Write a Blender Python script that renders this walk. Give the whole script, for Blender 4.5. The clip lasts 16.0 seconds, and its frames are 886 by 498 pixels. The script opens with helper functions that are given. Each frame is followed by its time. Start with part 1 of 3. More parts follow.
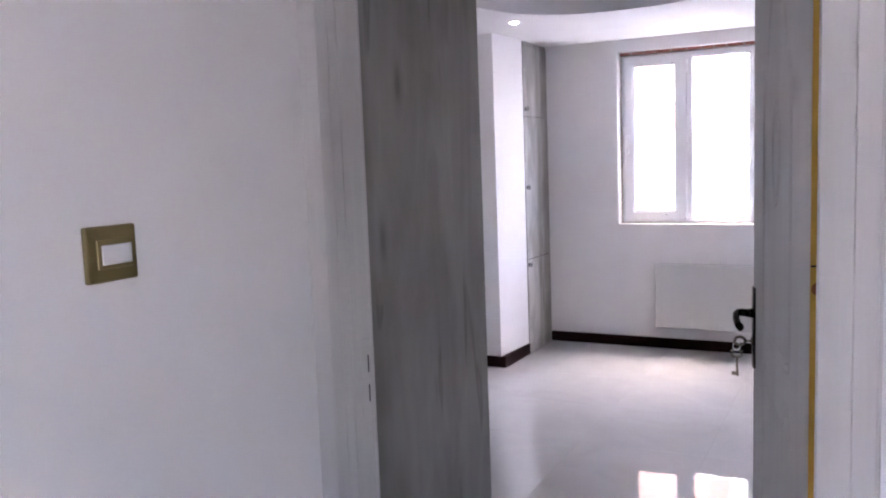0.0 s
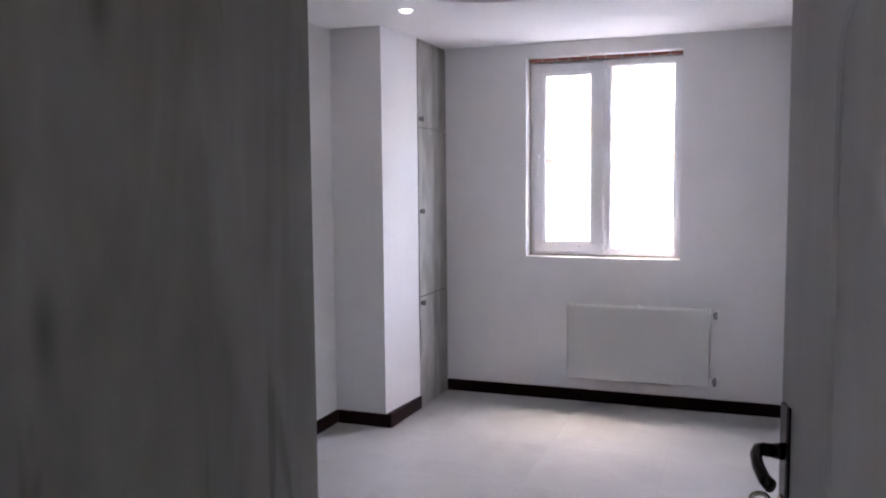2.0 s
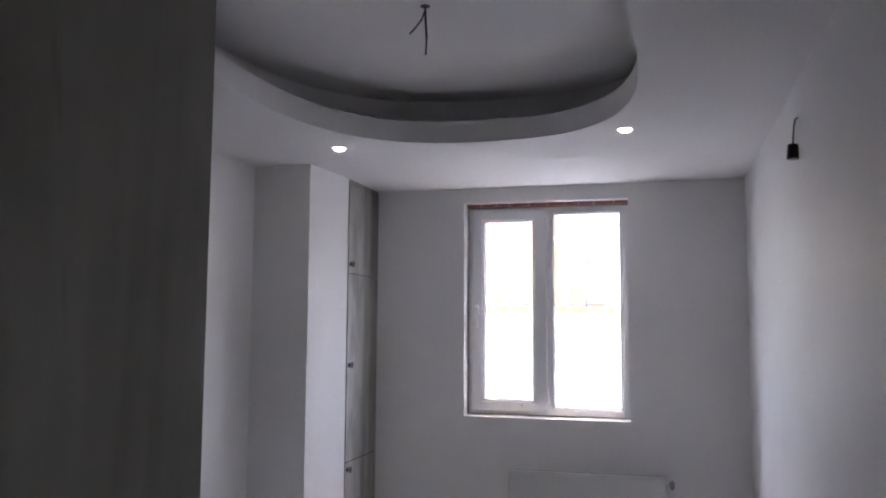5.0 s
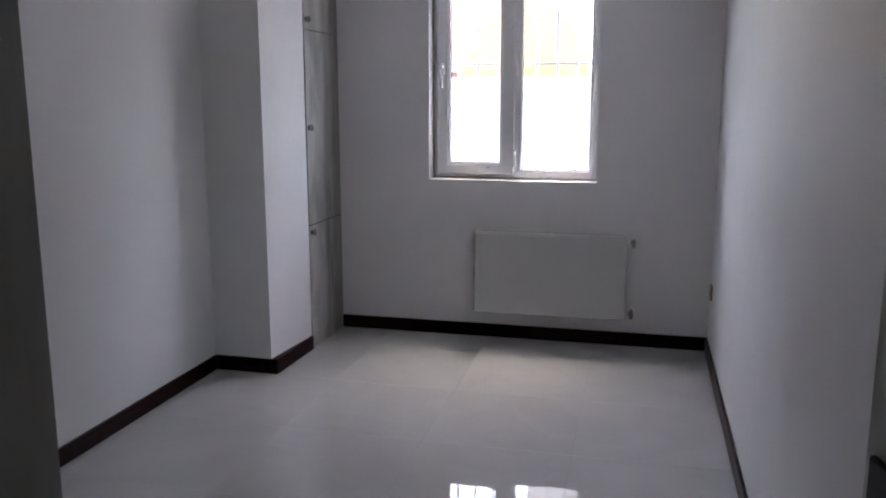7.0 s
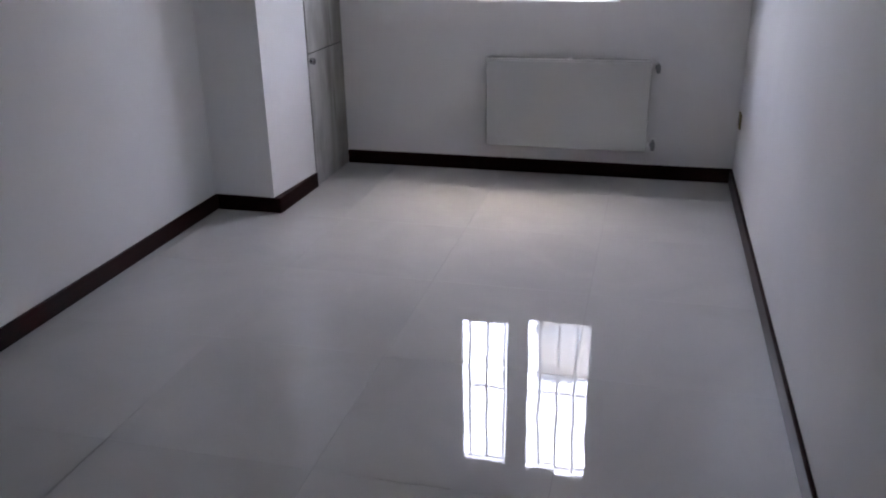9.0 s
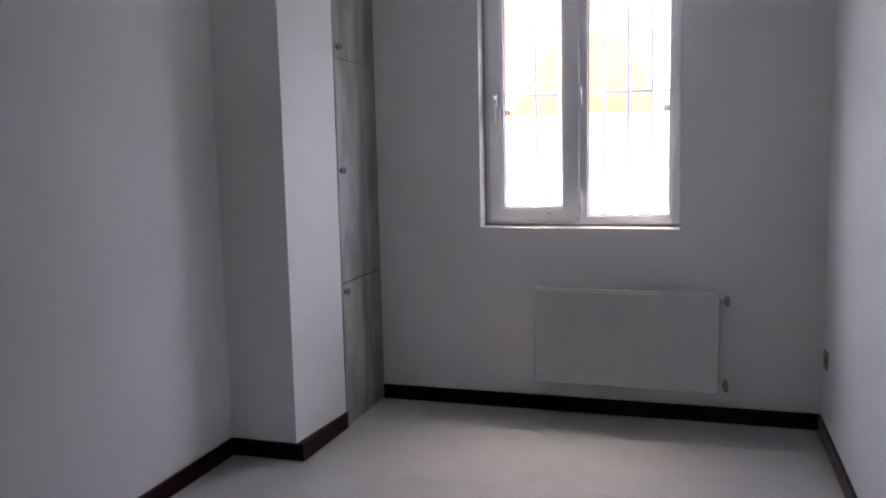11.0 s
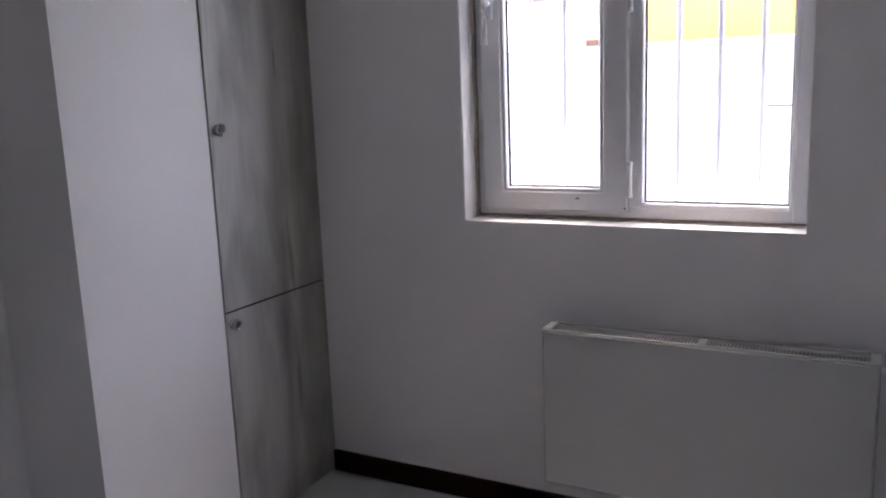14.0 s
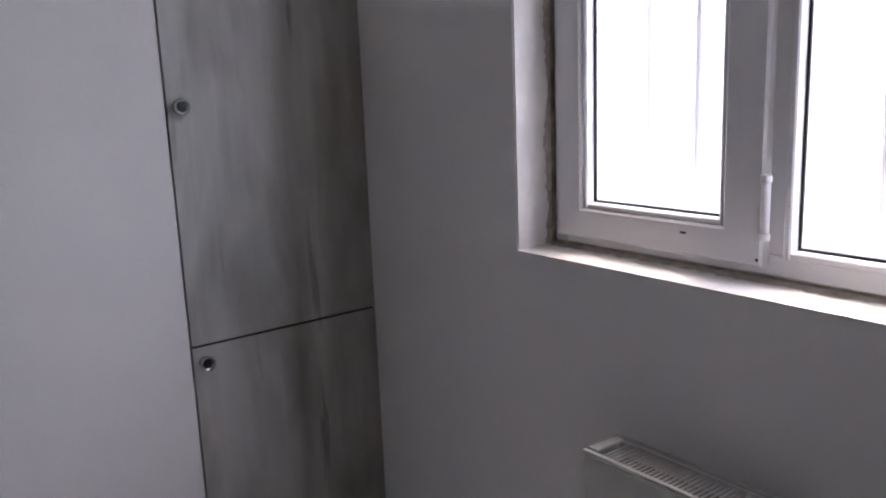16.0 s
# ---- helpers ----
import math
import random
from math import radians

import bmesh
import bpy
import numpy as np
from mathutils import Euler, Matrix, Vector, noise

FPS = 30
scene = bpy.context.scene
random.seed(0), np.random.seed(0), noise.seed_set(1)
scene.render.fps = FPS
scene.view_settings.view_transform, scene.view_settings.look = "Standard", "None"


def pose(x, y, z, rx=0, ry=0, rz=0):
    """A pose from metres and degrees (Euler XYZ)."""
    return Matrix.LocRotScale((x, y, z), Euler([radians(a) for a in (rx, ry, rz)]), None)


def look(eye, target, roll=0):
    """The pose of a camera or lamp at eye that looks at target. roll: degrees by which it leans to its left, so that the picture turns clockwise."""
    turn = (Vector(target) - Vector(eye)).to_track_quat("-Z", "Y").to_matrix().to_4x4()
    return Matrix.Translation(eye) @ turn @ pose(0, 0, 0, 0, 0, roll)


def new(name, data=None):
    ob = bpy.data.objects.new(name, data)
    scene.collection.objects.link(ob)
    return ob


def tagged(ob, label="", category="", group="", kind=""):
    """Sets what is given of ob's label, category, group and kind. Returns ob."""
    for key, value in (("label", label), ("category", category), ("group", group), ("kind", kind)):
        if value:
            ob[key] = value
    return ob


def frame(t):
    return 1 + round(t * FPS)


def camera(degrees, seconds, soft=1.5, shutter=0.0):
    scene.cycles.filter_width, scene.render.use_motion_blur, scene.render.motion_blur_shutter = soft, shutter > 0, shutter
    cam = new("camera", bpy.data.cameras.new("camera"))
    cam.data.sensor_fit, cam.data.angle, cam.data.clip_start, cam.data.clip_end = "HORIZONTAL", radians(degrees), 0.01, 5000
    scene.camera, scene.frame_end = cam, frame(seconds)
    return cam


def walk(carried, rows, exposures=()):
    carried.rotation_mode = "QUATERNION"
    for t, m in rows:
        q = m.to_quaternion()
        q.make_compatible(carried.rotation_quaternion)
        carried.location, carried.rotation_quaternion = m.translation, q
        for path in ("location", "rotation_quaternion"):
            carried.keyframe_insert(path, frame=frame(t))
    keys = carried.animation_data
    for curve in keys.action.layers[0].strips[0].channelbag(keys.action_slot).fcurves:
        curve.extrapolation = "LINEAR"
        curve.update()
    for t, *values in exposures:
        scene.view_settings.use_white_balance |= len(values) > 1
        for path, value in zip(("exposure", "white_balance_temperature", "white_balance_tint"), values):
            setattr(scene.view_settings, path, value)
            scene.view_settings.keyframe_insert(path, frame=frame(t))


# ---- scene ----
cam = camera(56.9, 16.0, soft=2.0)
PATH = [
    (0, (0.074, 1.01, 1.551), (-0.837, 2.778, 1.338), -2.1),
    (0.5, (0.03, 1.242, 1.547), (-0.779, 3.065, 1.391), -1.3),
    (1, (-0.094, 1.511, 1.544), (-0.768, 3.389, 1.4), -2.1),
    (1.5, (-0.171, 1.726, 1.537), (-0.805, 3.617, 1.39), -1.0),
    (2, (-0.234, 1.993, 1.524), (-0.93, 3.861, 1.358), -0.5),
    (2.5, (-0.328, 2.215, 1.502), (-0.998, 4.093, 1.342), -0.6),
    (3, (-0.393, 2.34, 1.51), (-1.043, 4.23, 1.437), -1.3),
    (3.5, (-0.408, 2.396, 1.493), (-1.032, 4.294, 1.58), -0.3),
    (3.7, (-0.365, 2.385, 1.497), (-0.958, 4.277, 1.665), 0.5),
    (5.8, (-0.470, 2.475, 1.593), (-0.975, 4.408, 1.780), 0.3),
    (6, (-0.414, 2.496, 1.593), (-0.93, 4.426, 1.692), 0.5),
    (6.5, (-0.359, 2.498, 1.544), (-0.867, 4.428, 1.418), -0.2),
    (7, (-0.377, 2.568, 1.488), (-0.843, 4.479, 1.127), 0.0),
    (7.5, (-0.42, 2.636, 1.467), (-0.839, 4.476, 0.804), -0.1),
    (8, (-0.454, 2.681, 1.41), (-0.815, 4.41, 0.472), 0.1),
    (8.5, (-0.458, 2.725, 1.396), (-0.855, 4.454, 0.472), -0.5),
    (9, (-0.436, 2.797, 1.428), (-0.901, 4.592, 0.678), -1.0),
    (9.5, (-0.489, 2.85, 1.444), (-1.027, 4.717, 0.971), -1.0),
    (10, (-0.48, 2.932, 1.44), (-1.048, 4.833, 1.182), -0.7),
    (12.5, (-0.695, 4.098, 1.423), (-1.304, 5.987, 1.176), -1.5),
    (13, (-0.645, 4.443, 1.413), (-1.244, 6.32, 1.072), -2.7),
    (13.5, (-0.536, 4.771, 1.42), (-1.342, 6.568, 1.076), -1.7),
    (14, (-0.477, 5.132, 1.4), (-1.407, 6.864, 1.033), -2.2),
    (14.5, (-0.417, 5.467, 1.401), (-1.487, 7.111, 1.009), -3.1),
    (15, (-0.343, 5.821, 1.372), (-1.674, 7.271, 1.018), -1.4),
    (15.5, (-0.366, 6.098, 1.352), (-1.822, 7.418, 0.978), -2.1),
    (16, (-0.394, 6.363, 1.355), (-1.96, 7.541, 0.956), -2.3),
]
EXPO = [(0, 5.85, 7000, 28), (0.5, 5.47, 7030, 26), (1, 5.42, 7050, 25), (2, 5.29, 7050, 23), (3, 5.14, 7050, 22), (3.5, 4.84, 7100, 21), (5.8, 4.54, 7100, 19), (7, 4.42, 7050, 18), (7.5, 4.42, 7000, 18), (8, 4.55, 6950, 18), (8.5, 4.65, 6950, 18), (9, 4.72, 6950, 19), (9.5, 4.75, 7000, 20), (10, 4.67, 7050, 20), (10.6, 4.42, 7100, 20), (12.5, 4.09, 7250, 22), (14, 4.1, 7250, 22), (16, 3.97, 7250, 22)]
walk(cam, [(t, look(eye, target, roll)) for t, eye, target, roll in PATH], EXPO)

# ---- world and sun ----
SUN_ELEV, SUN_AZ = 70.0, 8.0
world = bpy.data.worlds.new("sky")
scene.world = world
world.use_nodes = True
wn = world.node_tree
sky = wn.nodes.new("ShaderNodeTexSky")
sky.sky_type = "NISHITA"
sky.sun_disc = False
sky.dust_density = 2.5
sky.sun_elevation, sky.sun_rotation = radians(SUN_ELEV), radians(SUN_AZ)
wn.links.new(sky.outputs[0], wn.nodes["Background"].inputs[0])
wn.nodes["Background"].inputs[1].default_value = 0.11
sun_data = bpy.data.lights.new("sun", "SUN")
sun_data.energy, sun_data.angle, sun_data.color = 0.64, radians(140.0), (0.95, 0.935, 0.96)
sun = new("sun", sun_data)
sa, se = radians(SUN_AZ), radians(SUN_ELEV)
sun.matrix_basis = look((math.sin(sa) * math.cos(se) * 20, math.cos(sa) * math.cos(se) * 20, math.sin(se) * 20), (0, 0, 0))

# ---- measures of the place ----
XL, XR = -2.655, 0.042          # side walls of the room
YS0, YS1 = 2.345, 2.50           # wall with the door
YN, YO = 7.53, 7.703            # window wall
XP, YP, YW, XW = -2.29, 6.535, 7.003, -2.267   # column and cupboard niche
ZC = 2.452                      # lower ceiling
DX0, DX1, DZ = -0.870, 0.0105, 2.08               # clear door opening
CORR_L, CORR_R, CORR_B = -0.884, 1.35, -2.6


# ---- materials ----
def mat(name, colour, rough=0.5, metal=0.0, vary=0.0, scale=8.0, bump=0.0, bump_scale=60.0, stretch=(1, 1, 1), spec=0.5):
    m = bpy.data.materials.new(name)
    m.use_nodes = True
    n, l = m.node_tree.nodes, m.node_tree.links
    b = n["Principled BSDF"]
    b.inputs["Base Color"].default_value = (*colour, 1)
    b.inputs["Roughness"].default_value = rough
    b.inputs["Metallic"].default_value = metal
    b.inputs["Specular IOR Level"].default_value = spec
    co = n.new("ShaderNodeTexCoord")
    mp = n.new("ShaderNodeMapping")
    mp.inputs["Scale"].default_value = stretch
    l.new(co.outputs["Object"], mp.inputs[0])
    if vary:
        t = n.new("ShaderNodeTexNoise")
        t.inputs["Scale"].default_value, t.inputs["Detail"].default_value = scale, 5
        r = n.new("ShaderNodeValToRGB")
        r.color_ramp.elements[0].position, r.color_ramp.elements[1].position = 0.3, 0.7
        r.color_ramp.elements[0].color = (*[c * (1 - vary) for c in colour], 1)
        r.color_ramp.elements[1].color = (*[min(1, c * (1 + vary)) for c in colour], 1)
        l.new(mp.outputs[0], t.inputs[0]), l.new(t.outputs[0], r.inputs[0]), l.new(r.outputs[0], b.inputs[0])
    if bump:
        t2 = n.new("ShaderNodeTexNoise")
        t2.inputs["Scale"].default_value, t2.inputs["Detail"].default_value = bump_scale, 4
        bp = n.new("ShaderNodeBump")
        bp.inputs["Strength"].default_value, bp.inputs["Distance"].default_value = bump, 0.004
        l.new(mp.outputs[0], t2.inputs[0]), l.new(t2.outputs[0], bp.inputs["Height"]), l.new(bp.outputs[0], b.inputs["Normal"])
    return m


def wood_mat(name, ramp, rough=0.45, seed=0.0, across=9.0, along=1.1, knots=True, contrast=1.0, heart=None, cloud_at=(6.5, 1.1)):
    """Laminate with grain that runs upwards: broad cloudy strips, fine fibres and a few dark knots."""
    m = bpy.data.materials.new(name)
    m.use_nodes = True
    n, l = m.node_tree.nodes, m.node_tree.links
    b = n["Principled BSDF"]
    b.inputs["Roughness"].default_value = rough
    co = n.new("ShaderNodeTexCoord")

    def noise_at(sx, sz, detail, distort, off):
        mp = n.new("ShaderNodeMapping")
        mp.inputs["Scale"].default_value = (sx, sx, sz)
        mp.inputs["Location"].default_value = (seed + off, seed * 0.7 + off, seed * 1.3)
        t = n.new("ShaderNodeTexNoise")
        t.inputs["Scale"].default_value, t.inputs["Detail"].default_value, t.inputs["Distortion"].default_value = 1.0, detail, distort
        l.new(co.outputs["Object"], mp.inputs[0]), l.new(mp.outputs[0], t.inputs[0])
        return t.outputs[0]

    def mix(kind, fac, a, c):
        x = n.new("ShaderNodeMix")
        x.data_type, x.blend_type = "RGBA", kind
        x.inputs[0].default_value = fac
        l.new(a, x.inputs[6]), l.new(c, x.inputs[7])
        return x.outputs[2]

    def ramp_of(src, stops):
        r = n.new("ShaderNodeValToRGB")
        r.color_ramp.elements[0].position, r.color_ramp.elements[0].color = stops[0][0], (*stops[0][1], 1)
        r.color_ramp.elements[1].position, r.color_ramp.elements[1].color = stops[-1][0], (*stops[-1][1], 1)
        for p, c in stops[1:-1]:
            e = r.color_ramp.elements.new(p)
            e.color = (*c, 1)
        l.new(src, r.inputs[0])
        return r.outputs[0]

    base = ramp_of(noise_at(across, along, 4, 0.6, 0.0), ramp)
    fibre = ramp_of(noise_at(across * 9, along * 1.6, 3, 0.3, 3.0), [(0.3, (0.88, 0.88, 0.88)), (0.65, (1.0, 1.0, 1.0))])
    out = mix("MULTIPLY", 0.7 * contrast, base, fibre)
    cloud = ramp_of(noise_at(*cloud_at, 6, 0.2, 7.0), [(0.38, (0.62, 0.61, 0.58)), (0.56, (1.0, 1.0, 1.0))])
    out = mix("MULTIPLY", 0.8 * contrast, out, cloud)
    if knots:
        mp = n.new("ShaderNodeMapping")
        mp.inputs["Scale"].default_value = (5.5, 5.5, 2.0)
        mp.inputs["Location"].default_value = (seed, seed * 2, seed * 3)
        v = n.new("ShaderNodeTexVoronoi")
        v.inputs["Scale"].default_value = 1.0
        l.new(co.outputs["Object"], mp.inputs[0]), l.new(mp.outputs[0], v.inputs[0])
        k = ramp_of(v.outputs["Distance"], [(0.03, (0.35, 0.34, 0.33)), (0.12, (0.85, 0.85, 0.85)), (0.2, (1, 1, 1))])
        out = mix("MULTIPLY", 0.75, out, k)
        streak = ramp_of(noise_at(across * 3.0, 1.6, 3, 0.6, 11.0), [(0.62, (1, 1, 1)), (0.68, (0.45, 0.43, 0.40)), (0.73, (0.85, 0.85, 0.85))])
        out = mix("MULTIPLY", 0.75, out, streak)
    if heart:
        # one broad brown heartwood strip along the board, with a wavering edge
        sep, add, wob = n.new("ShaderNodeSeparateXYZ"), n.new("ShaderNodeMath"), n.new("ShaderNodeMath")
        wob.operation, wob.inputs[1].default_value = "MULTIPLY", 0.12
        l.new(co.outputs["Object"], sep.inputs[0]), l.new(noise_at(1.5, 0.9, 4, 0.2, 21.0), wob.inputs[0])
        l.new(sep.outputs["Y"], add.inputs[0]), l.new(wob.outputs[0], add.inputs[1])
        h = ramp_of(add.outputs[0], [(heart[0], (1, 1, 1)), (heart[1], (0.66, 0.645, 0.61)), (heart[1] + 0.06, (0.88, 0.865, 0.84)), (heart[1] + 0.12, (0.70, 0.68, 0.64))])
        out = mix("MULTIPLY", 1.0, out, h)
    l.new(out, b.inputs["Base Color"])
    bp = n.new("ShaderNodeBump")
    bp.inputs["Strength"].default_value, bp.inputs["Distance"].default_value = 0.12, 0.002
    l.new(noise_at(across * 9, along * 1.6, 3, 0.3, 3.0), bp.inputs["Height"]), l.new(bp.outputs[0], b.inputs["Normal"])
    return m


WALL = mat("wall_paint", (0.82, 0.81, 0.81), 0.55, vary=0.025, scale=2.5, bump=0.10, bump_scale=45, spec=0.2)
HALL = mat("hall_paint", (0.80, 0.785, 0.765), 0.45, vary=0.02, scale=2.5, bump=0.08, bump_scale=45)
CEIL = mat("ceiling_paint", (0.86, 0.85, 0.855), 0.75, vary=0.015, scale=2.0, bump=0.05, bump_scale=50, spec=0.2)
PLASTER = mat("reveal_plaster", (0.80, 0.78, 0.76), 0.7, vary=0.06, scale=14, bump=0.35, bump_scale=40)
FOAM = mat("raw_edge", (0.42, 0.35, 0.29), 0.9, vary=0.4, scale=30, bump=0.8, bump_scale=60)
STAIN = mat("dusty_dirt", (0.50, 0.44, 0.39), 0.95, vary=0.25, scale=40, bump=0.5, bump_scale=80)
BRICK = mat("raw_brick", (0.36, 0.13, 0.09), 0.85, vary=0.3, scale=40, bump=0.6)
BRICKO = mat("orange_brick", (0.62, 0.30, 0.20), 0.85, vary=0.15, scale=6)
MORTAR = mat("mortar", (0.42, 0.38, 0.35), 0.9, vary=0.2, scale=30, bump=0.6)
GROUT = mat("grout", (0.28, 0.275, 0.27), 0.8, vary=0.1, scale=20)
SKIRT = mat("maroon_skirting", (0.020, 0.005, 0.0045), 0.3, vary=0.25, scale=25, stretch=(1, 1, 4), spec=0.1)
UPVC = mat("white_upvc", (0.84, 0.84, 0.86), 0.28, vary=0.02, scale=5)
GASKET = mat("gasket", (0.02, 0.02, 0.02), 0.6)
STEEL = mat("chrome", (0.90, 0.90, 0.90), 0.32, 1.0)
KNOBM = mat("knob_chrome", (0.42, 0.42, 0.43), 0.16, 1.0)
VALVEM = mat("valve_metal", (0.30, 0.30, 0.31), 0.35, 0.9)
BLACKM = mat("black_metal", (0.035, 0.03, 0.028), 0.25, 0.8)
BRONZE = mat("bronze_metal", (0.30, 0.24, 0.15), 0.2, 1.0)
KEYM = mat("key_metal", (0.38, 0.35, 0.30), 0.25, 1.0)
RAD = mat("radiator_enamel", (0.57, 0.575, 0.565), 0.3, vary=0.015, scale=4)
RADIN = mat("radiator_inside", (0.05, 0.05, 0.05), 0.6)
GOLDP = mat("gold_plastic", (0.24, 0.19, 0.08), 0.3, 0.5)
WHITEP = mat("white_plastic", (0.8, 0.8, 0.78), 0.3)
BLACKP = mat("black_plastic", (0.012, 0.012, 0.012), 0.35)
OCHRE = mat("raw_mdf_edge", (0.62, 0.36, 0.06), 0.7, vary=0.15, scale=14, stretch=(1, 1, 0.3))
RUST = mat("rusty_spot", (0.30, 0.10, 0.03), 0.8)
DARK = mat("dark_gap", (0.02, 0.02, 0.02), 0.8)
SLIT = mat("strike_slot", (0.03, 0.03, 0.03), 0.6)
# Same laminate as the cupboard, with the panel's shade put into darker colours.
PANEL = wood_mat("shaded_grey_laminate", [(0.22, (0.142, 0.136, 0.12)), (0.40, (0.232, 0.224, 0.20)), (0.55, (0.29, 0.281, 0.256)), (0.72, (0.208, 0.197, 0.173))], 0.34, seed=4.0, across=4.0, along=1.0, contrast=0.85, cloud_at=(3.6, 1.9))
CLOSET = wood_mat("grey_wood_laminate", [(0.22, (0.28, 0.276, 0.262)), (0.38, (0.405, 0.401, 0.385)), (0.50, (0.49, 0.485, 0.467)), (0.60, (0.41, 0.406, 0.39)), (0.72, (0.31, 0.301, 0.281))], seed=2.0, across=4.5, along=0.8, heart=(0.03, 0.09), cloud_at=(5.0, 2.2))
DOORW = wood_mat("pale_grey_door", [(0.3, (0.585, 0.575, 0.55)), (0.5, (0.61, 0.60, 0.575)), (0.7, (0.625, 0.61, 0.585))], 0.58, seed=5.0, across=14, along=2.6, knots=False, contrast=0.30)
CONC = mat("pale_render", (0.60, 0.59, 0.575), 0.9, vary=0.1, scale=2, bump=0.4)
YELLOW = mat("yellow_sheet", (0.67, 0.39, 0.165), 0.8, vary=0.08, scale=6, stretch=(1, 1, 0.2), spec=0.0)
EAVE = mat("brown_eave", (0.16, 0.09, 0.06), 0.7, vary=0.2)
ROOFM = mat("pale_roof", (0.80, 0.80, 0.82), 0.6, vary=0.1, scale=3)
BEIGE = mat("beige_stone", (0.76, 0.67, 0.58), 0.85, vary=0.08, scale=1.5)
GROUND = mat("pale_ground", (0.42, 0.415, 0.405), 0.9, vary=0.15, scale=0.8, bump=0.5)
GRILLE = mat("grille_paint", (0.58, 0.57, 0.62), 0.45, vary=0.05)
ROOFDECK = mat("roof_deck", (0.3, 0.3, 0.3), 0.9)


def tile_mat():
    m = mat("polished_porcelain", (0.66, 0.65, 0.635), 0.02, spec=0.85)
    n, l = m.node_tree.nodes, m.node_tree.links
    b = n["Principled BSDF"]
    b.inputs["IOR"].default_value = 1.58
    co = n.new("ShaderNodeNewGeometry")
    info = n.new("ShaderNodeObjectInfo")
    add = n.new("ShaderNodeVectorMath")
    sc = n.new("ShaderNodeVectorMath")
    sc.operation = "SCALE"
    sc.inputs[0].default_value, sc.inputs[3].default_value = (7.0, 3.0, 5.0), 1.0
    l.new(info.outputs["Random"], sc.inputs[3])
    l.new(co.outputs["Position"], add.inputs[0]), l.new(sc.outputs[0], add.inputs[1])
    t = n.new("ShaderNodeTexNoise")
    t.inputs["Scale"].default_value, t.inputs["Detail"].default_value, t.inputs["Distortion"].default_value = 2.2, 6, 1.4
    r = n.new("ShaderNodeValToRGB")
    e = r.color_ramp.elements
    e[0].position, e[0].color = 0.3, (0.485, 0.482, 0.474, 1)
    e[1].position, e[1].color = 0.6, (0.525, 0.52, 0.51, 1)
    l.new(add.outputs[0], t.inputs[0]), l.new(t.outputs[0], r.inputs[0]), l.new(r.outputs[0], b.inputs["Base Color"])
    w = n.new("ShaderNodeTexNoise")
    w.inputs["Scale"].default_value, w.inputs["Detail"].default_value = 5.0, 1
    bp = n.new("ShaderNodeBump")
    bp.inputs["Strength"].default_value, bp.inputs["Distance"].default_value = 0.06, 0.01
    l.new(add.outputs[0], w.inputs[0]), l.new(w.outputs[0], bp.inputs["Height"]), l.new(bp.outputs[0], b.inputs["Normal"])
    return m


TILE = tile_mat()


def glass_mat():
    m = bpy.data.materials.new("window_glass")
    m.use_nodes = True
    n, l = m.node_tree.nodes, m.node_tree.links
    n.clear()
    o, mx, tr, gl, fr, pw, ml = (n.new("ShaderNode" + k) for k in ("OutputMaterial", "MixShader", "BsdfTransparent", "BsdfGlossy", "LayerWeight", "Math", "Math"))
    pw.operation, pw.inputs[1].default_value = "POWER", 5.0
    ml.operation, ml.inputs[1].default_value, ml.inputs[2].default_value = "MULTIPLY_ADD", 0.9, 0.04
    fr.inputs[0].default_value = 0.5
    tr.inputs[0].default_value = (0.93, 0.95, 0.95, 1)
    gl.inputs["Roughness"].default_value = 0.01
    l.new(fr.outputs[1], pw.inputs[0]), l.new(pw.outputs[0], ml.inputs[0]), l.new(ml.outputs[0], mx.inputs[0]), l.new(tr.outputs[0], mx.inputs[1]), l.new(gl.outputs[0], mx.inputs[2]), l.new(mx.outputs[0], o.inputs[0])
    return m


GLASS = glass_mat()


def glow(name, colour, power):
    m = bpy.data.materials.new(name)
    m.use_nodes = True
    b = m.node_tree.nodes["Principled BSDF"]
    b.inputs["Emission Color"].default_value, b.inputs["Emission Strength"].default_value = (*colour, 1), power
    return m


LAMP = glow("lamp_lens", (0.95, 0.97, 1.0), 1.4)


# ---- builders: meshes are written in world places and set back to their thing's base ----
def box(x0, x1, y0, y1, z0, z1, bevel=0.0, bm=None, seg=1):
    out = bm or bmesh.new()
    got = bmesh.ops.create_cube(out, size=1.0, matrix=Matrix.LocRotScale(((x0 + x1) / 2, (y0 + y1) / 2, (z0 + z1) / 2), None, (x1 - x0, y1 - y0, z1 - z0)))
    if bevel:
        edges = list({e for v in got["verts"] for e in v.link_edges})
        bmesh.ops.bevel(out, geom=edges, offset=bevel, segments=seg, affect="EDGES", profile=0.5)
    return out


def boxes(*rows, bevel=0.0):
    bm = bmesh.new()
    for r in rows:
        box(*r, bevel=bevel, bm=bm)
    return bm


def cyl(a, b, r, seg=20, r2=None, bm=None):
    """A rod or cone from the point a to the point b."""
    out = bm or bmesh.new()
    a, b = Vector(a), Vector(b)
    m = Matrix.Translation((a + b) / 2) @ (b - a).to_track_quat("Z", "Y").to_matrix().to_4x4()
    bmesh.ops.create_cone(out, cap_ends=True, segments=seg, radius1=r, radius2=r if r2 is None else r2, depth=(b - a).length, matrix=m)
    return out


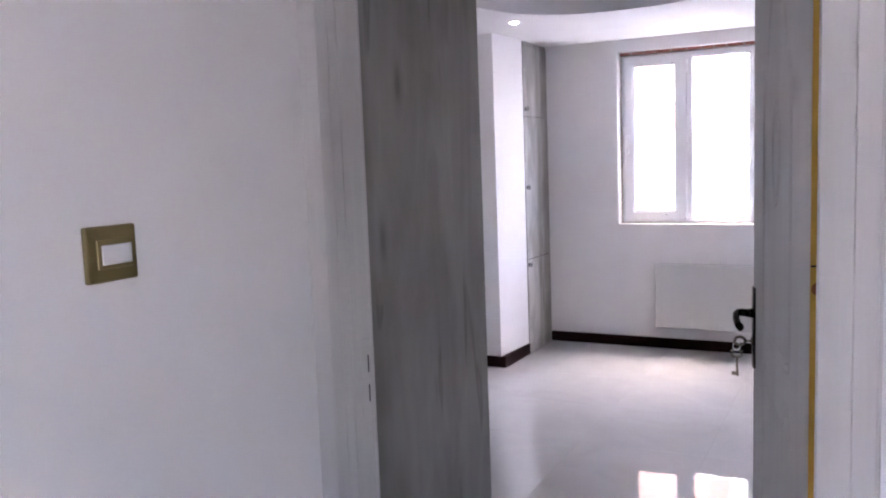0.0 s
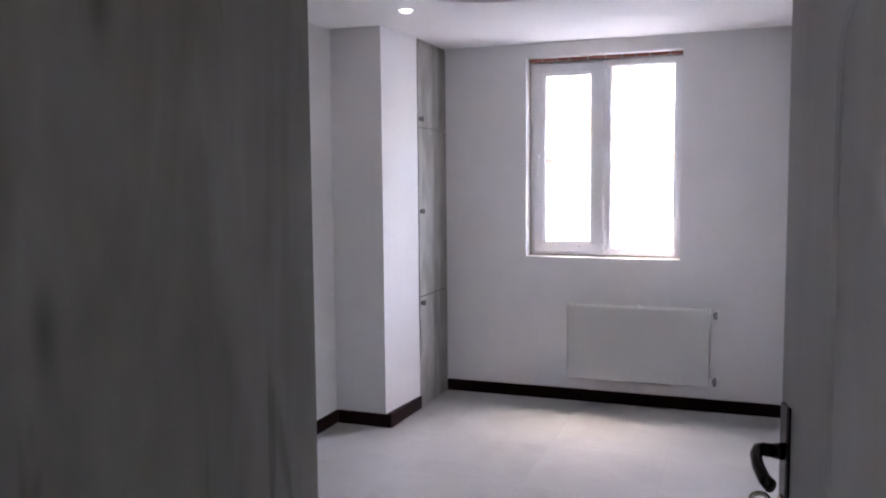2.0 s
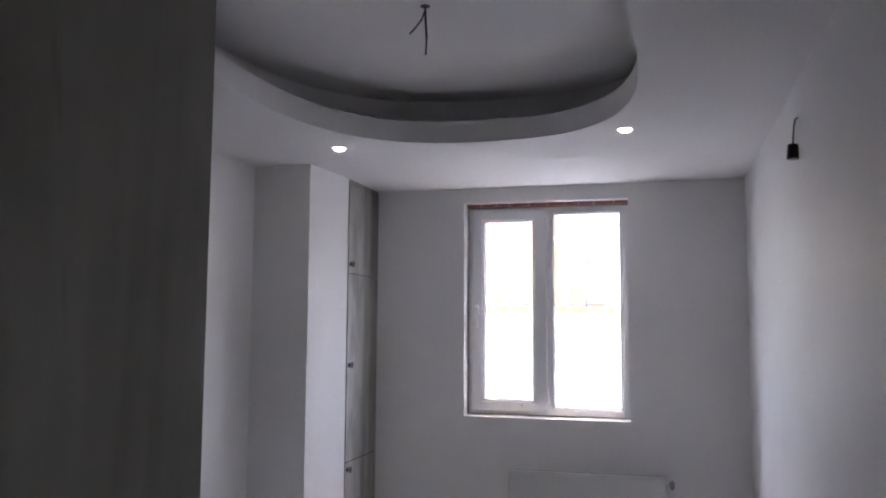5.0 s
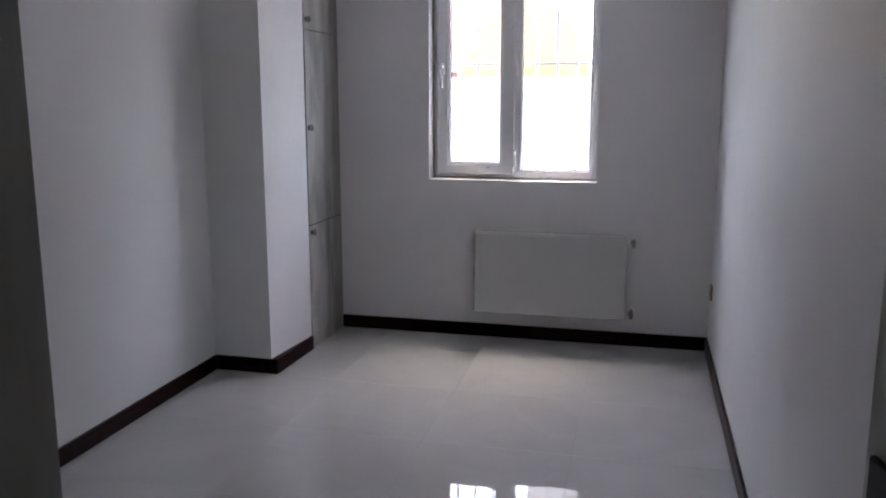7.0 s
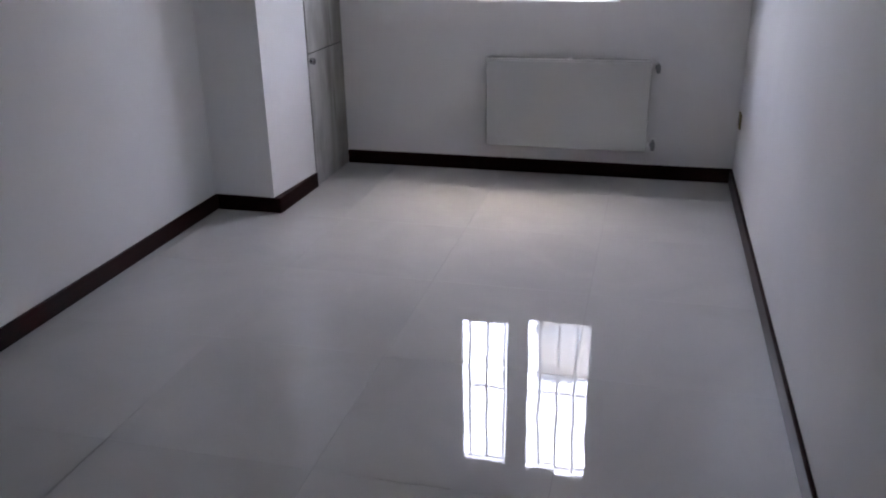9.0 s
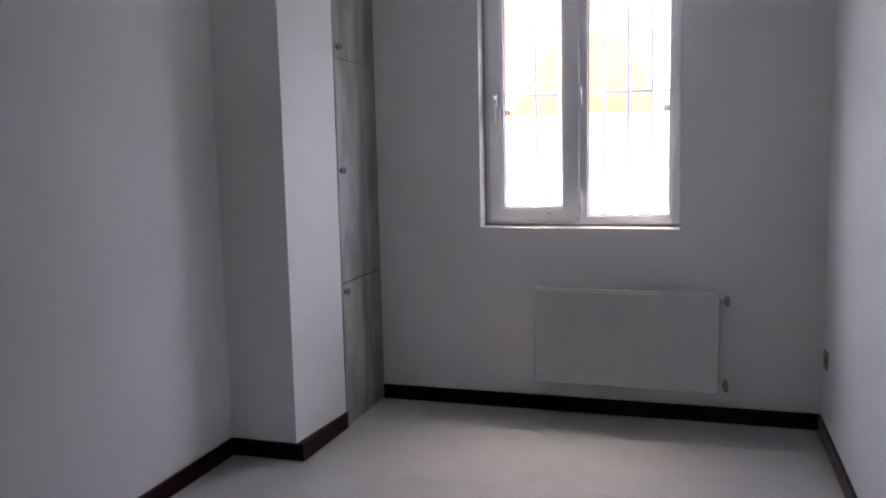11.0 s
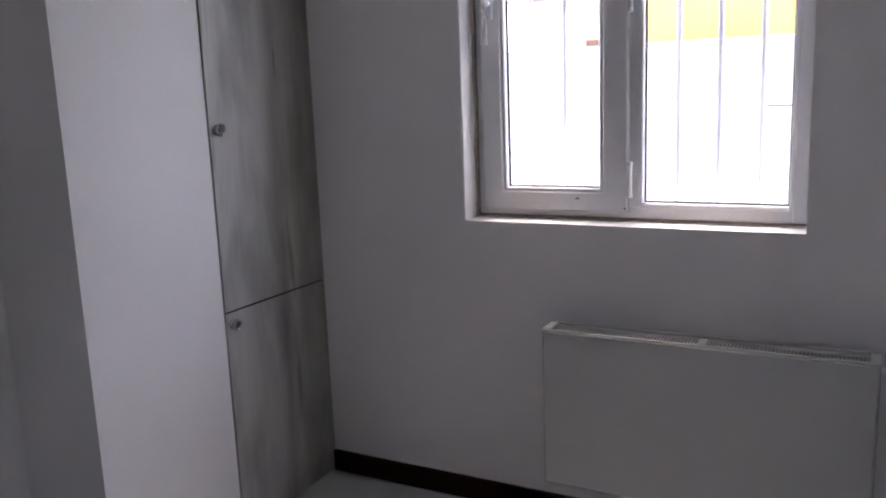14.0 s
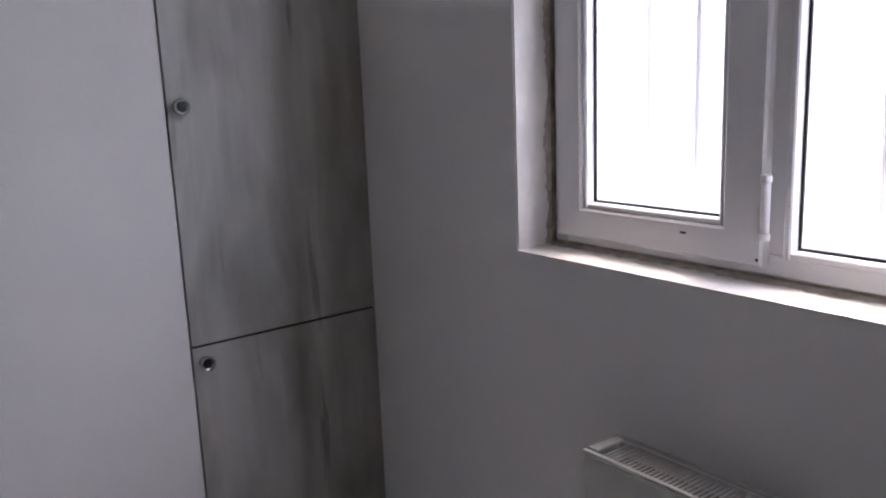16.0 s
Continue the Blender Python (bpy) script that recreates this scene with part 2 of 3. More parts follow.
def sweep(points, r, seg=10, closed=False, flat=1.0, bm=None):
    """A round tube along a line of points."""
    out = bm or bmesh.new()
    pts = [Vector(p) for p in points]
    rings = []
    for i, p in enumerate(pts):
        a = pts[(i - 1) % len(pts)] if closed or i else p
        c = pts[(i + 1) % len(pts)] if closed or i < len(pts) - 1 else p
        q = (c - a).normalized().to_track_quat("Z", "Y")
        rings.append([out.verts.new(p + q @ Vector((r * math.cos(2 * math.pi * k / seg), r * flat * math.sin(2 * math.pi * k / seg), 0))) for k in range(seg)])
    for i in range(len(rings) if closed else len(rings) - 1):
        a, c = rings[i], rings[(i + 1) % len(rings)]
        for k in range(seg):
            out.faces.new((a[k], a[(k + 1) % seg], c[(k + 1) % seg], c[k]))
    if not closed:
        out.faces.new(rings[0]), out.faces.new(rings[-1])
    bmesh.ops.recalc_face_normals(out, faces=out.faces)
    return out


def as_object(name, bm, material, origin=(0, 0, 0), smooth=False):
    me = bpy.data.meshes.new(name)
    bmesh.ops.translate(bm, vec=-Vector(origin), verts=bm.verts)
    bm.to_mesh(me)
    bm.free()
    me.materials.append(material)
    if smooth:
        for p in me.polygons:
            p.use_smooth = True
    return new(name, me)


def structure(name, bm, material, label="", parent=None):
    ob = tagged(as_object(name, bm, material), label, kind="structure")
    if parent:
        ob.parent = parent
    return ob


def thing(name, base, label, category, group="", turn=0.0):
    ob = new(name)
    ob.empty_display_size = 0.05
    ob.matrix_basis = pose(*base, 0, 0, turn)
    return tagged(ob, label, category, group)


def root_matrix(ob):
    return (root_matrix(ob.parent) if ob.parent else Matrix()) @ ob.matrix_basis


def part(name, bm, material, parent, label="", smooth=False, local=False):
    """One mesh under a thing; written in the world's places, or in the thing's own with local."""
    if not local:
        bmesh.ops.transform(bm, matrix=root_matrix(parent).inverted(), verts=bm.verts)
    ob = as_object(name, bm, material, smooth=smooth)
    ob.parent = parent
    return tagged(ob, label)


# ---- structure: room ----
structure("wall_west", box(XL - 0.15, XL, YS0, YO, -0.1, 2.8), WALL, "smooth white painted wall")
structure("wall_east", box(XR, XR + 0.15, YS1, YO, -0.1, 2.8), WALL, "smooth white painted wall with a socket and a bare cable")
WX0, WX1, WZ0, WZ1 = -1.68, -0.637, 0.99, 2.36
structure("wall_north", boxes((XL, WX0, YN, YO, -0.1, 2.8), (WX1, XR, YN, YO, -0.1, 2.8), (WX0, WX1, YN, YO, -0.1, WZ0), (WX0, WX1, YN, YO, WZ1, 2.8)), WALL, "white painted wall round a deep window opening")


def prism(corners, z0, z1):
    """An upright block over a plan of four corners."""
    bm = bmesh.new()
    low, high = [[bm.verts.new((x, y, z)) for x, y in corners] for z in (z0, z1)]
    for k in range(4):
        bm.faces.new((low[k], low[(k + 1) % 4], high[(k + 1) % 4], high[k]))
    bm.faces.new(high), bm.faces.new(low[::-1])
    bmesh.ops.recalc_face_normals(bm, faces=bm.faces)
    return bm


structure("wall_column", prism(((XL, YP), (XP - 0.022, YP - 0.006), (XW - 0.006, YW), (XL, YW)), -0.01, ZC), WALL, "white painted square column in the corner")
structure("wall_south", boxes((XL, DX0 - 0.04, YS0, YS1, -0.1, 2.8), (DX1 + 0.04, CORR_R + 0.15, YS0, YS1, -0.1, 2.8), (DX0 - 0.04, DX1 + 0.04, YS0, YS1, DZ + 0.04, 2.8)), WALL, "white wall round the doorway")
floor = structure("floor", box(XL, XR, YS0, YN, -0.12, -0.0015), GROUT, "floor of large polished white porcelain tiles with fine joints")
hall_floor = structure("hall_floor", box(CORR_L, CORR_R, CORR_B, YS0, -0.12, -0.0005), TILE, "polished white hall floor")


def super_ring(cx, cy, ax, ay, n=2.6, count=112):
    """A rounded ring of evenly spaced points."""
    dense, step = [], 2 * math.pi / 1440
    for k in range(1441):
        c, s = math.cos(k * step), math.sin(k * step)
        dense.append((cx + ax * math.copysign(abs(c) ** (2 / n), c), cy + ay * math.copysign(abs(s) ** (2 / n), s)))
    d = np.array(dense)
    run = np.concatenate(([0.0], np.cumsum(np.hypot(*np.diff(d, axis=0).T))))
    at = np.linspace(0, run[-1], count + 1)[:-1]
    return list(zip(np.interp(at, run, d[:, 0]).tolist(), np.interp(at, run, d[:, 1]).tolist()))


RC = (-1.255, 5.13, 0.748, 1.075)


def slab_with_hole(ring, x0, x1, y0, y1, z0, z1):
    bm = bmesh.new()
    inner = [bm.verts.new((x, y, z0)) for x, y in ring]
    outer = [bm.verts.new((x, y, z0)) for x, y in ((x0, y0), (x1, y0), (x1, y1), (x0, y1))]
    edges = [bm.edges.new((l[i], l[(i + 1) % len(l)])) for l in (inner, outer) for i in range(len(l))]
    faces = bmesh.ops.triangle_fill(bm, use_beauty=True, use_dissolve=False, edges=edges)["geom"]
    ext = bmesh.ops.extrude_face_region(bm, geom=[f for f in faces if isinstance(f, bmesh.types.BMFace)])
    bmesh.ops.translate(bm, vec=(0, 0, z1 - z0), verts=[v for v in ext["geom"] if isinstance(v, bmesh.types.BMVert)])
    bmesh.ops.recalc_face_normals(bm, faces=bm.faces)
    return bm


def band(ring_a, ring_b, z0, z1):
    """A closed upright band between two rings."""
    bm = bmesh.new()
    v = [[bm.verts.new((x, y, z)) for x, y in r] for r, z in ((ring_a, z0), (ring_b, z0), (ring_b, z1), (ring_a, z1))]
    c = len(ring_a)
    for i in range(c):
        j = (i + 1) % c
        for a, b in ((0, 1), (1, 2), (2, 3), (3, 0)):
            bm.faces.new((v[a][i], v[a][j], v[b][j], v[b][i]))
    bmesh.ops.recalc_face_normals(bm, faces=bm.faces)
    return bm


ring0 = super_ring(*RC)
ring1 = super_ring(RC[0], RC[1], RC[2] + 0.02, RC[3] + 0.02)
ring2 = super_ring(RC[0], RC[1], RC[2] + 0.21, RC[3] + 0.21)
ring3 = super_ring(RC[0], RC[1], RC[2] + 0.23, RC[3] + 0.23)
structure("ceiling", slab_with_hole(ring1, XL, XR, YS1, YN, ZC, ZC + 0.02), CEIL, "white plasterboard ceiling with a rounded raised tray")
lip = structure("ceiling_tray_lip", band(ring0, ring1, ZC, ZC + 0.105), CEIL, "white upstand round the raised ceiling tray")
cove = structure("ceiling_tray_side", band(ring2, ring3, ZC + 0.021, 2.715), CEIL, "white inner side of the unlit light cove")
for ob in (lip, cove):
    for p in ob.data.polygons:
        p.use_smooth = True
    ob.data.set_sharp_from_angle(angle=radians(30))
structure("ceiling_upper", box(XL, XR, YS1, YN, 2.715, 2.8), CEIL, "white upper ceiling above the tray")
structure("roof_deck", box(XL - 0.15, CORR_R + 0.15, CORR_B - 0.15, YO, 2.801, 2.95), ROOFDECK)

# hall behind the door
structure("wall_hall_west", box(CORR_L - 0.15, CORR_L, CORR_B, YS0, -0.1, 2.8), HALL, "white painted hall wall with a light switch")
# Opening added out of view; its size sets how bright the hall is.
HW = (-1.30, -0.30, 1.15, 2.15)
structure("wall_hall_east", boxes((CORR_R, CORR_R + 0.15, CORR_B, HW[0], -0.1, 2.8), (CORR_R, CORR_R + 0.15, HW[1], YS0, -0.1, 2.8), (CORR_R, CORR_R + 0.15, HW[0], HW[1], -0.1, HW[2]), (CORR_R, CORR_R + 0.15, HW[0], HW[1], HW[3], 2.8)), HALL, "white hall wall with an unseen opening added to light the hall")
structure("wall_hall_back", box(CORR_L - 0.15, CORR_R + 0.15, CORR_B - 0.15, CORR_B, -0.1, 2.8), HALL, "white painted hall wall")
structure("ceiling_hall", box(CORR_L, CORR_R, CORR_B, YS0, ZC, ZC + 0.02), CEIL, "white hall ceiling")

# ---- skirting ----
SH, ST = 0.083, 0.014
def skirting(name, x0, x1, y0, y1):
    bm = box(x0, x1, y0, y1, 0.0, SH, 0.003)
    return structure(name, bm, SKIRT, "dark maroon glazed skirting")
skirting("baseboard_north", XW, XR, YN - ST, YN)
skirting("baseboard_east", XR - ST, XR, 2.78, YN - ST - 0.001)
skirting("baseboard_column_front", XL + ST + 0.001, XP + ST, YP - ST, YP)
structure("baseboard_column_side", prism(((XP - 0.0235, YP + 0.0005), (XP + ST, YP + 0.0005), (XW + 0.004, YW + 0.001), (XW - 0.0065, YW + 0.001)), 0.0, SH), SKIRT, "dark maroon glazed skirting")
skirting("baseboard_west", XL, XL + ST, 3.24, YP)

# ---- window ----
FY0, FY1 = 7.640, 7.700
SZ0, SZ1 = 1.003, 2.332
win = structure("window_1", boxes((-1.672, -1.636, FY0, FY1, SZ0, SZ1), (-0.684, -0.642, FY0, FY1, SZ0, SZ1), (-1.636, -0.684, FY0, FY1, SZ0, SZ0 + 0.038), (-1.636, -0.684, FY0, FY1, SZ1 - 0.036, SZ1), (-1.215, -1.125, FY0, FY1, SZ0 + 0.038, SZ1 - 0.036), bevel=0.003), UPVC, "white plastic double window with one opening sash")


def frame_bm(x0, x1, z0, z1, w, y0, y1, bevel=0.003):
    return boxes((x0, x0 + w, y0, y1, z0, z1), (x1 - w, x1, y0, y1, z0, z1), (x0 + w, x1 - w, y0, y1, z0, z0 + w), (x0 + w, x1 - w, y0, y1, z1 - w, z1), bevel=bevel)


def mitred_frame(outer, inner, y0, y1, ch):
    """A rectangular frame with chamfered front edges; outer and inner are x0, x1, z0, z1."""
    bm, loops = bmesh.new(), []
    for (x0, x1, z0, z1), d, y in ((outer, 0, y1), (outer, 0, y0 + ch), (outer, ch, y0), (inner, -ch, y0), (inner, 0, y0 + ch), (inner, 0, y1)):
        loops.append([bm.verts.new(p) for p in ((x0 + d, y, z0 + d), (x1 - d, y, z0 + d), (x1 - d, y, z1 - d), (x0 + d, y, z1 - d))])
    for a, b in zip(loops, loops[1:] + loops[:1]):
        for k in range(4):
            bm.faces.new((a[k], a[(k + 1) % 4], b[(k + 1) % 4], b[k]))
    bmesh.ops.recalc_face_normals(bm, faces=bm.faces)
    return bm


sash = part("window_sash", mitred_frame((-1.645, -1.158, 1.022, 2.318), (-1.576, -1.236, 1.084, 2.256), 7.618, 7.672, 0.004), UPVC, win, "white opening sash")
part("glazing_bead", frame_bm(-1.576, -1.236, 1.084, 2.256, 0.012, 7.624, 7.655, 0.003), UPVC, sash)
part("gasket", frame_bm(-1.565, -1.247, 1.095, 2.245, 0.006, 7.647, 7.6515, 0.0), GASKET, sash, "thin black rubber seal")
part("glass_pane", box(-1.570, -1.242, 7.652, 7.656, 1.090, 2.250), GLASS, sash, "clear glass").visible_shadow = False
fixed = part("glazing_bead", frame_bm(-1.128, -0.682, 1.038, 2.300, 0.014, 7.632, 7.665, 0.003), UPVC, win)
part("gasket", frame_bm(-1.115, -0.695, 1.051, 2.287, 0.006, 7.657, 7.6615, 0.0), GASKET, win, "thin black rubber seal")
part("glass_pane", box(-1.120, -0.690, 7.662, 7.666, 1.046, 2.292), GLASS, win, "clear glass").visible_shadow = False
for z in (1.127, 1.68, 2.22):
    hinge = part("hinge", cyl((-1.150, 7.612, z - 0.043), (-1.150, 7.612, z + 0.043), 0.0078, 16), UPVC, win, "white sash hinge", smooth=True)
    for s in (-1, 1):
        part("hinge_cap", cyl((-1.150, 7.612, z + s * 0.0435), (-1.150, 7.612, z + s * 0.055), 0.0095, 16), UPVC, hinge)
hb = box(-1.624, -1.596, 7.606, 7.618, 1.635, 1.705, 0.004)
handle = part("window_handle", hb, UPVC, sash, "white lever handle turned down")
bm = cyl((-1.610, 7.606, 1.685), (-1.610, 7.582, 1.685), 0.010, 14)
sweep([(-1.610, 7.580, 1.695), (-1.610, 7.574, 1.67), (-1.610, 7.572, 1.63), (-1.610, 7.576, 1.556)], 0.010, 10, flat=0.7, bm=bm)
part("lever", bm, UPVC, handle, smooth=True)
# raw edges between frame and plaster
structure("window_gap_filler", boxes((WX0, -1.655, 7.646, 7.69, WZ0, WZ1 - 0.026), (-1.652, WX1 - 0.006, 7.645, 7.69, WZ0 + 0.001, SZ0 - 0.001)), FOAM, "crumbling brown filler beside the frame")
structure("window_reveal", boxes((WX0, WX0 + 0.004, YN + 0.002, 7.628, WZ0 + 0.004, WZ1 - 0.004), (WX1 - 0.004, WX1, YN + 0.002, 7.70, WZ0 + 0.004, WZ1 - 0.004), (WX0, WX1, YN - 0.002, 7.645, WZ0, WZ0 + 0.004), (WX0, WX1, YN + 0.002, 7.60, WZ1 - 0.004, WZ1)), PLASTER, "rough white plaster reveal and sill")


def crust(length, place, seed, wide=0.015, steps=150):
    """A thin ragged ribbon of dirt along a corner; place(along, across, up) gives a point of it."""
    bm, rng, rows, w = bmesh.new(), random.Random(seed), [], wide
    for k in range(steps + 1):
        a = length * k / steps
        w += (wide - w) * 0.25 + rng.uniform(-0.35, 0.35) * wide
        d = max(0.2 * wide, w)
        rows.append([bm.verts.new(place(*q)) for q in ((a, 0, 0), (a, 0, 0.004 + 0.002 * rng.random()), (a, d * 0.5, 0.0022), (a, d, 0))])
    for p, q in zip(rows, rows[1:]):
        for k in range(4):
            bm.faces.new((p[k], p[(k + 1) % 4], q[(k + 1) % 4], q[k]))
    bm.faces.new(rows[0]), bm.faces.new(rows[-1])
    bmesh.ops.recalc_face_normals(bm, faces=bm.faces)
    return bm


structure("window_gap_stain", crust(WZ1 - WZ0 - 0.02, lambda a, d, h: (WX0 + 0.0041 + h, 7.6279 - d, WZ0 + 0.006 + a), 12), STAIN, "crumbling brown dirt along the plaster reveal")
structure("window_sill_stain", crust(WX1 - WX0 - 0.02, lambda a, d, h: (WX0 + 0.008 + a, 7.6385 - d, WZ0 + 0.0041 + h), 5, 0.017), STAIN, "dusty brown dirt along the sill")
structure("reveal_back", box(WX0, WX0 + 0.0041, 7.6281, 7.6455, WZ0 + 0.001, WZ1 - 0.027), FOAM, "brown filler beside the sash")
part("printed_mark", box(-1.325, -1.312, 7.6173, 7.6181, 1.062, 1.066), RADIN, sash, "small dark printed mark")
part("sash_screw", cyl((-1.166, 7.6172, 1.034), (-1.166, 7.6182, 1.034), 0.003, 10), RADIN, sash, "small dark screw hole")
lintel = structure("window_lintel", box(WX0 + 0.004, WX1 - 0.004, 7.606, 7.70, 2.334, 2.358), MORTAR, "exposed brick lintel with mortar")
bx = WX0 + 0.01
brng = random.Random(4)
while bx < WX1 - 0.03:
    w = 0.07 + brng.random() * 0.05
    part("brick", box(bx, min(bx + w, WX1 - 0.006), 7.598 + brng.random() * 0.006, 7.62, 2.3355, 2.3565, 0.002), BRICK, lintel)
    bx += w + 0.012

# ---- fitted cupboard in the niche ----
base = (XW - 0.2, (YW + YN) / 2, 0.0)
cup = thing("fitted_cupboard", base, "tall grey wood-laminate fitted cupboard with three closed doors, in a niche", "cupboard")
# Near-black body; the shade behind the door gaps is put into its colour.
part("carcass", boxes((XL + 0.002, XW - 0.021, YW + 0.002, YN - 0.002, 0.09, 2.45)), DARK, cup, "cupboard inside with its shade in the colour")
part("plinth", box(XW - 0.03, XW - 0.006, YW + 0.002, YN - 0.002, 0.0, 0.086), CLOSET, cup)
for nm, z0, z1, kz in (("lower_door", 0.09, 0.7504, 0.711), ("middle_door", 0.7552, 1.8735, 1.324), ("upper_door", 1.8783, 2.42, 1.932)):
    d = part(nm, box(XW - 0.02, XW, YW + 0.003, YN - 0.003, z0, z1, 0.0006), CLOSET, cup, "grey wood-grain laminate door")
    # Dark strip on the door top stands in for shade in the gap.
    part("gap_shade_strip", box(XW - 0.0195, XW - 0.0004, YW + 0.004, YN - 0.004, z1 - 0.0004, z1 + 0.0006), GASKET, d, "dark strip with the door gap's shade in its colour")
    bm = cyl((XW, 7.034, kz), (XW + 0.004, 7.034, kz), 0.016, 24)
    cyl((XW + 0.004, 7.034, kz), (XW + 0.016, 7.034, kz), 0.007, 20, bm=bm)
    prof = [(0.010, 0.006), (0.012, 0.015), (0.015, 0.019), (0.020, 0.0195), (0.0235, 0.0175), (0.0235, 0.0145), (0.020, 0.0115), (0.0185, 0.006), (0.0182, 0.0)]
    turned = [[bm.verts.new((XW + h, 7.034 + r * math.cos(a * math.pi / 16), kz + r * math.sin(a * math.pi / 16))) for a in range(32)] for h, r in prof[:-1]]
    for ra, rb in zip(turned, turned[1:]):
        for a in range(32):
            bm.faces.new((ra[a], ra[(a + 1) % 32], rb[(a + 1) % 32], rb[a]))
    bm.faces.new(turned[-1])
    bmesh.ops.recalc_face_normals(bm, faces=bm.faces)
    k = part("knob", bm, KNOBM, d, "round chrome knob", smooth=True)
    # Black disc stands in for the dark reflection in the chrome dish.
    part("knob_reflection", cyl((XW + 0.0185, 7.034, kz), (XW + 0.0215, 7.034, kz), 0.0110, 24, 0.0095), BLACKP, d, "dark disc standing in for a reflection in the knob")
part("top_filler", box(XW - 0.012, XW - 0.004, YW + 0.002, YN - 0.002, 2.424, 2.45), CLOSET, cup)

# ---- closet beside the door ----
CX, CY0, CY1 = -0.925, 2.545, 3.215
clo = thing("built_in_closet", ((XL + CX) / 2, (CY0 + CY1) / 2, 0.0), "tall built-in closet with a grey wood-grain side panel", "closet")
part("carcass", box(XL + 0.002, CX - 0.019, CY0 - 0.04, CY1 - 0.004, 0.0, ZC - 0.002), DARK, clo, "closet body")
part("side_panel", box(CX - 0.018, CX, CY0, CY1, 0.0, ZC - 0.002, 0.001), PANEL, clo, "grey wood-grain laminate panel with dark knots, darkened for its shade")

# ---- doorway lining ----
LX0, LX1 = DX0, DX1 + 0.004
lining = structure("door_frame", boxes(
    (LX0 - 0.04, LX0, 2.3451, 2.476, 0, DZ + 0.04), (LX0 - 0.04, LX0 - 0.014, 2.4761, 2.505, 0, DZ + 0.04),
    (LX1, LX1 + 0.034, 2.3451, 2.436, 0, DZ + 0.04), (LX0, LX1, 2.3451, 2.455, DZ, DZ + 0.04),
    bevel=0.002), DOORW, "pale grey door lining")
# thin flat casings on the hall side, with fine steps
casing = part("casing_left", prism(((LX0 - 0.0135, 2.300), (LX0 + 0.001, 2.336), (LX0 + 0.001, 2.3449), (LX0 - 0.0135, 2.3449)), 0, DZ + 0.10), DOORW, lining, "pale grey stepped casing")
part("casing_bead", boxes((LX0 + 0.0001, LX0 + 0.002, 2.376, 2.400, 0, DZ), (LX0 + 0.0001, LX0 + 0.0028, 2.408, 2.418, 0, DZ), bevel=0.0008), DOORW, casing)
bm = boxes((LX1 + 0.001, LX1 + 0.090, 2.333, 2.3449, 0, DZ + 0.10), bevel=0.003)
box(LX1 + 0.050, LX1 + 0.085, 2.329, 2.3335, 0, DZ + 0.10, 0.002, bm=bm)
part("casing_right", bm, DOORW, lining, "pale grey moulded casing")
part("casing_head", boxes((LX0 + 0.002, LX1, 2.333, 2.3449, DZ + 0.001, DZ + 0.10), bevel=0.003), DOORW, lining)
bm = boxes((LX0 - 0.060, LX0 - 0.030, 2.5055, 2.544, 0, DZ + 0.08), (LX0 - 0.030, LX0 - 0.0145, 2.5055, 2.520, 0, DZ + 0.08), (LX0 - 0.048, LX0 - 0.024, 2.515, 2.532, 0, DZ + 0.08), bevel=0.003)
part("casing_inner", bm, DOORW, lining, "pale grey moulded casing")
part("strike_plate", box(LX0 + 0.0001, LX0 + 0.0015, 2.440, 2.474, 1.00, 1.18, 0.0004), DOORW, lining)
for z in (1.105, 1.040):
    part("strike_slot", box(LX0 + 0.0015, LX0 + 0.0022, 2.466, 2.470, z, z + 0.038), SLIT, lining, "dark latch slot")

# ---- the door leaf, standing open ----
OPEN = 12.0
door = structure("door_1", box(0, 0.862, -0.04, 0, 0.008, 2.07, 0.0015), DOORW, "pale grey wood-grain moulded door standing wide open")
ang = radians(90 + OPEN)
door.matrix_basis = Matrix.Translation((0.0, 2.455, 0)) @ Matrix.Rotation(ang, 4, "Z")


def leaf_line(points, w, h=0.0022):
    """A low rounded bead on the face of the leaf along a closed line of points."""
    bm, rows, c = bmesh.new(), [], len(points)
    for i, (u, z) in enumerate(points):
        (a, b), (d, e) = points[i - 1], points[(i + 1) % c]
        t = Vector((d - a, e - b)).normalized()
        rows.append([bm.verts.new((u - t.y * w * s, 0.0001 + h * (1 - s * s), z + t.x * w * s)) for s in (-1, -0.6, -0.2, 0.2, 0.6, 1)])
    for i in range(c):
        p, q = rows[i], rows[(i + 1) % c]
        for k in range(5):
            bm.faces.new((p[k], p[k + 1], q[k + 1], q[k]))
    bmesh.ops.recalc_face_normals(bm, faces=bm.faces)
    if sum(f.normal.y for f in bm.faces) < 0:
        bmesh.ops.reverse_faces(bm, faces=bm.faces)
    return bm


def smooth_line(points, steps=6):
    """A line of points rounded by a Catmull-Rom curve."""
    p = [Vector((*q, 0)) for q in points]
    p = [p[0] * 2 - p[1]] + p + [p[-1] * 2 - p[-2]]
    out = []
    for i in range(1, len(p) - 2):
        for s in range(steps):
            t = s / steps
            a, b, c, d = p[i - 1:i + 3]
            q = 0.5 * ((2 * b) + (c - a) * t + (2 * a - 5 * b + 4 * c - d) * t * t + (3 * b - a - 3 * c + d) * t ** 3)
            out.append((q.x, q.y))
    out.append((p[-2].x, p[-2].y))
    return out


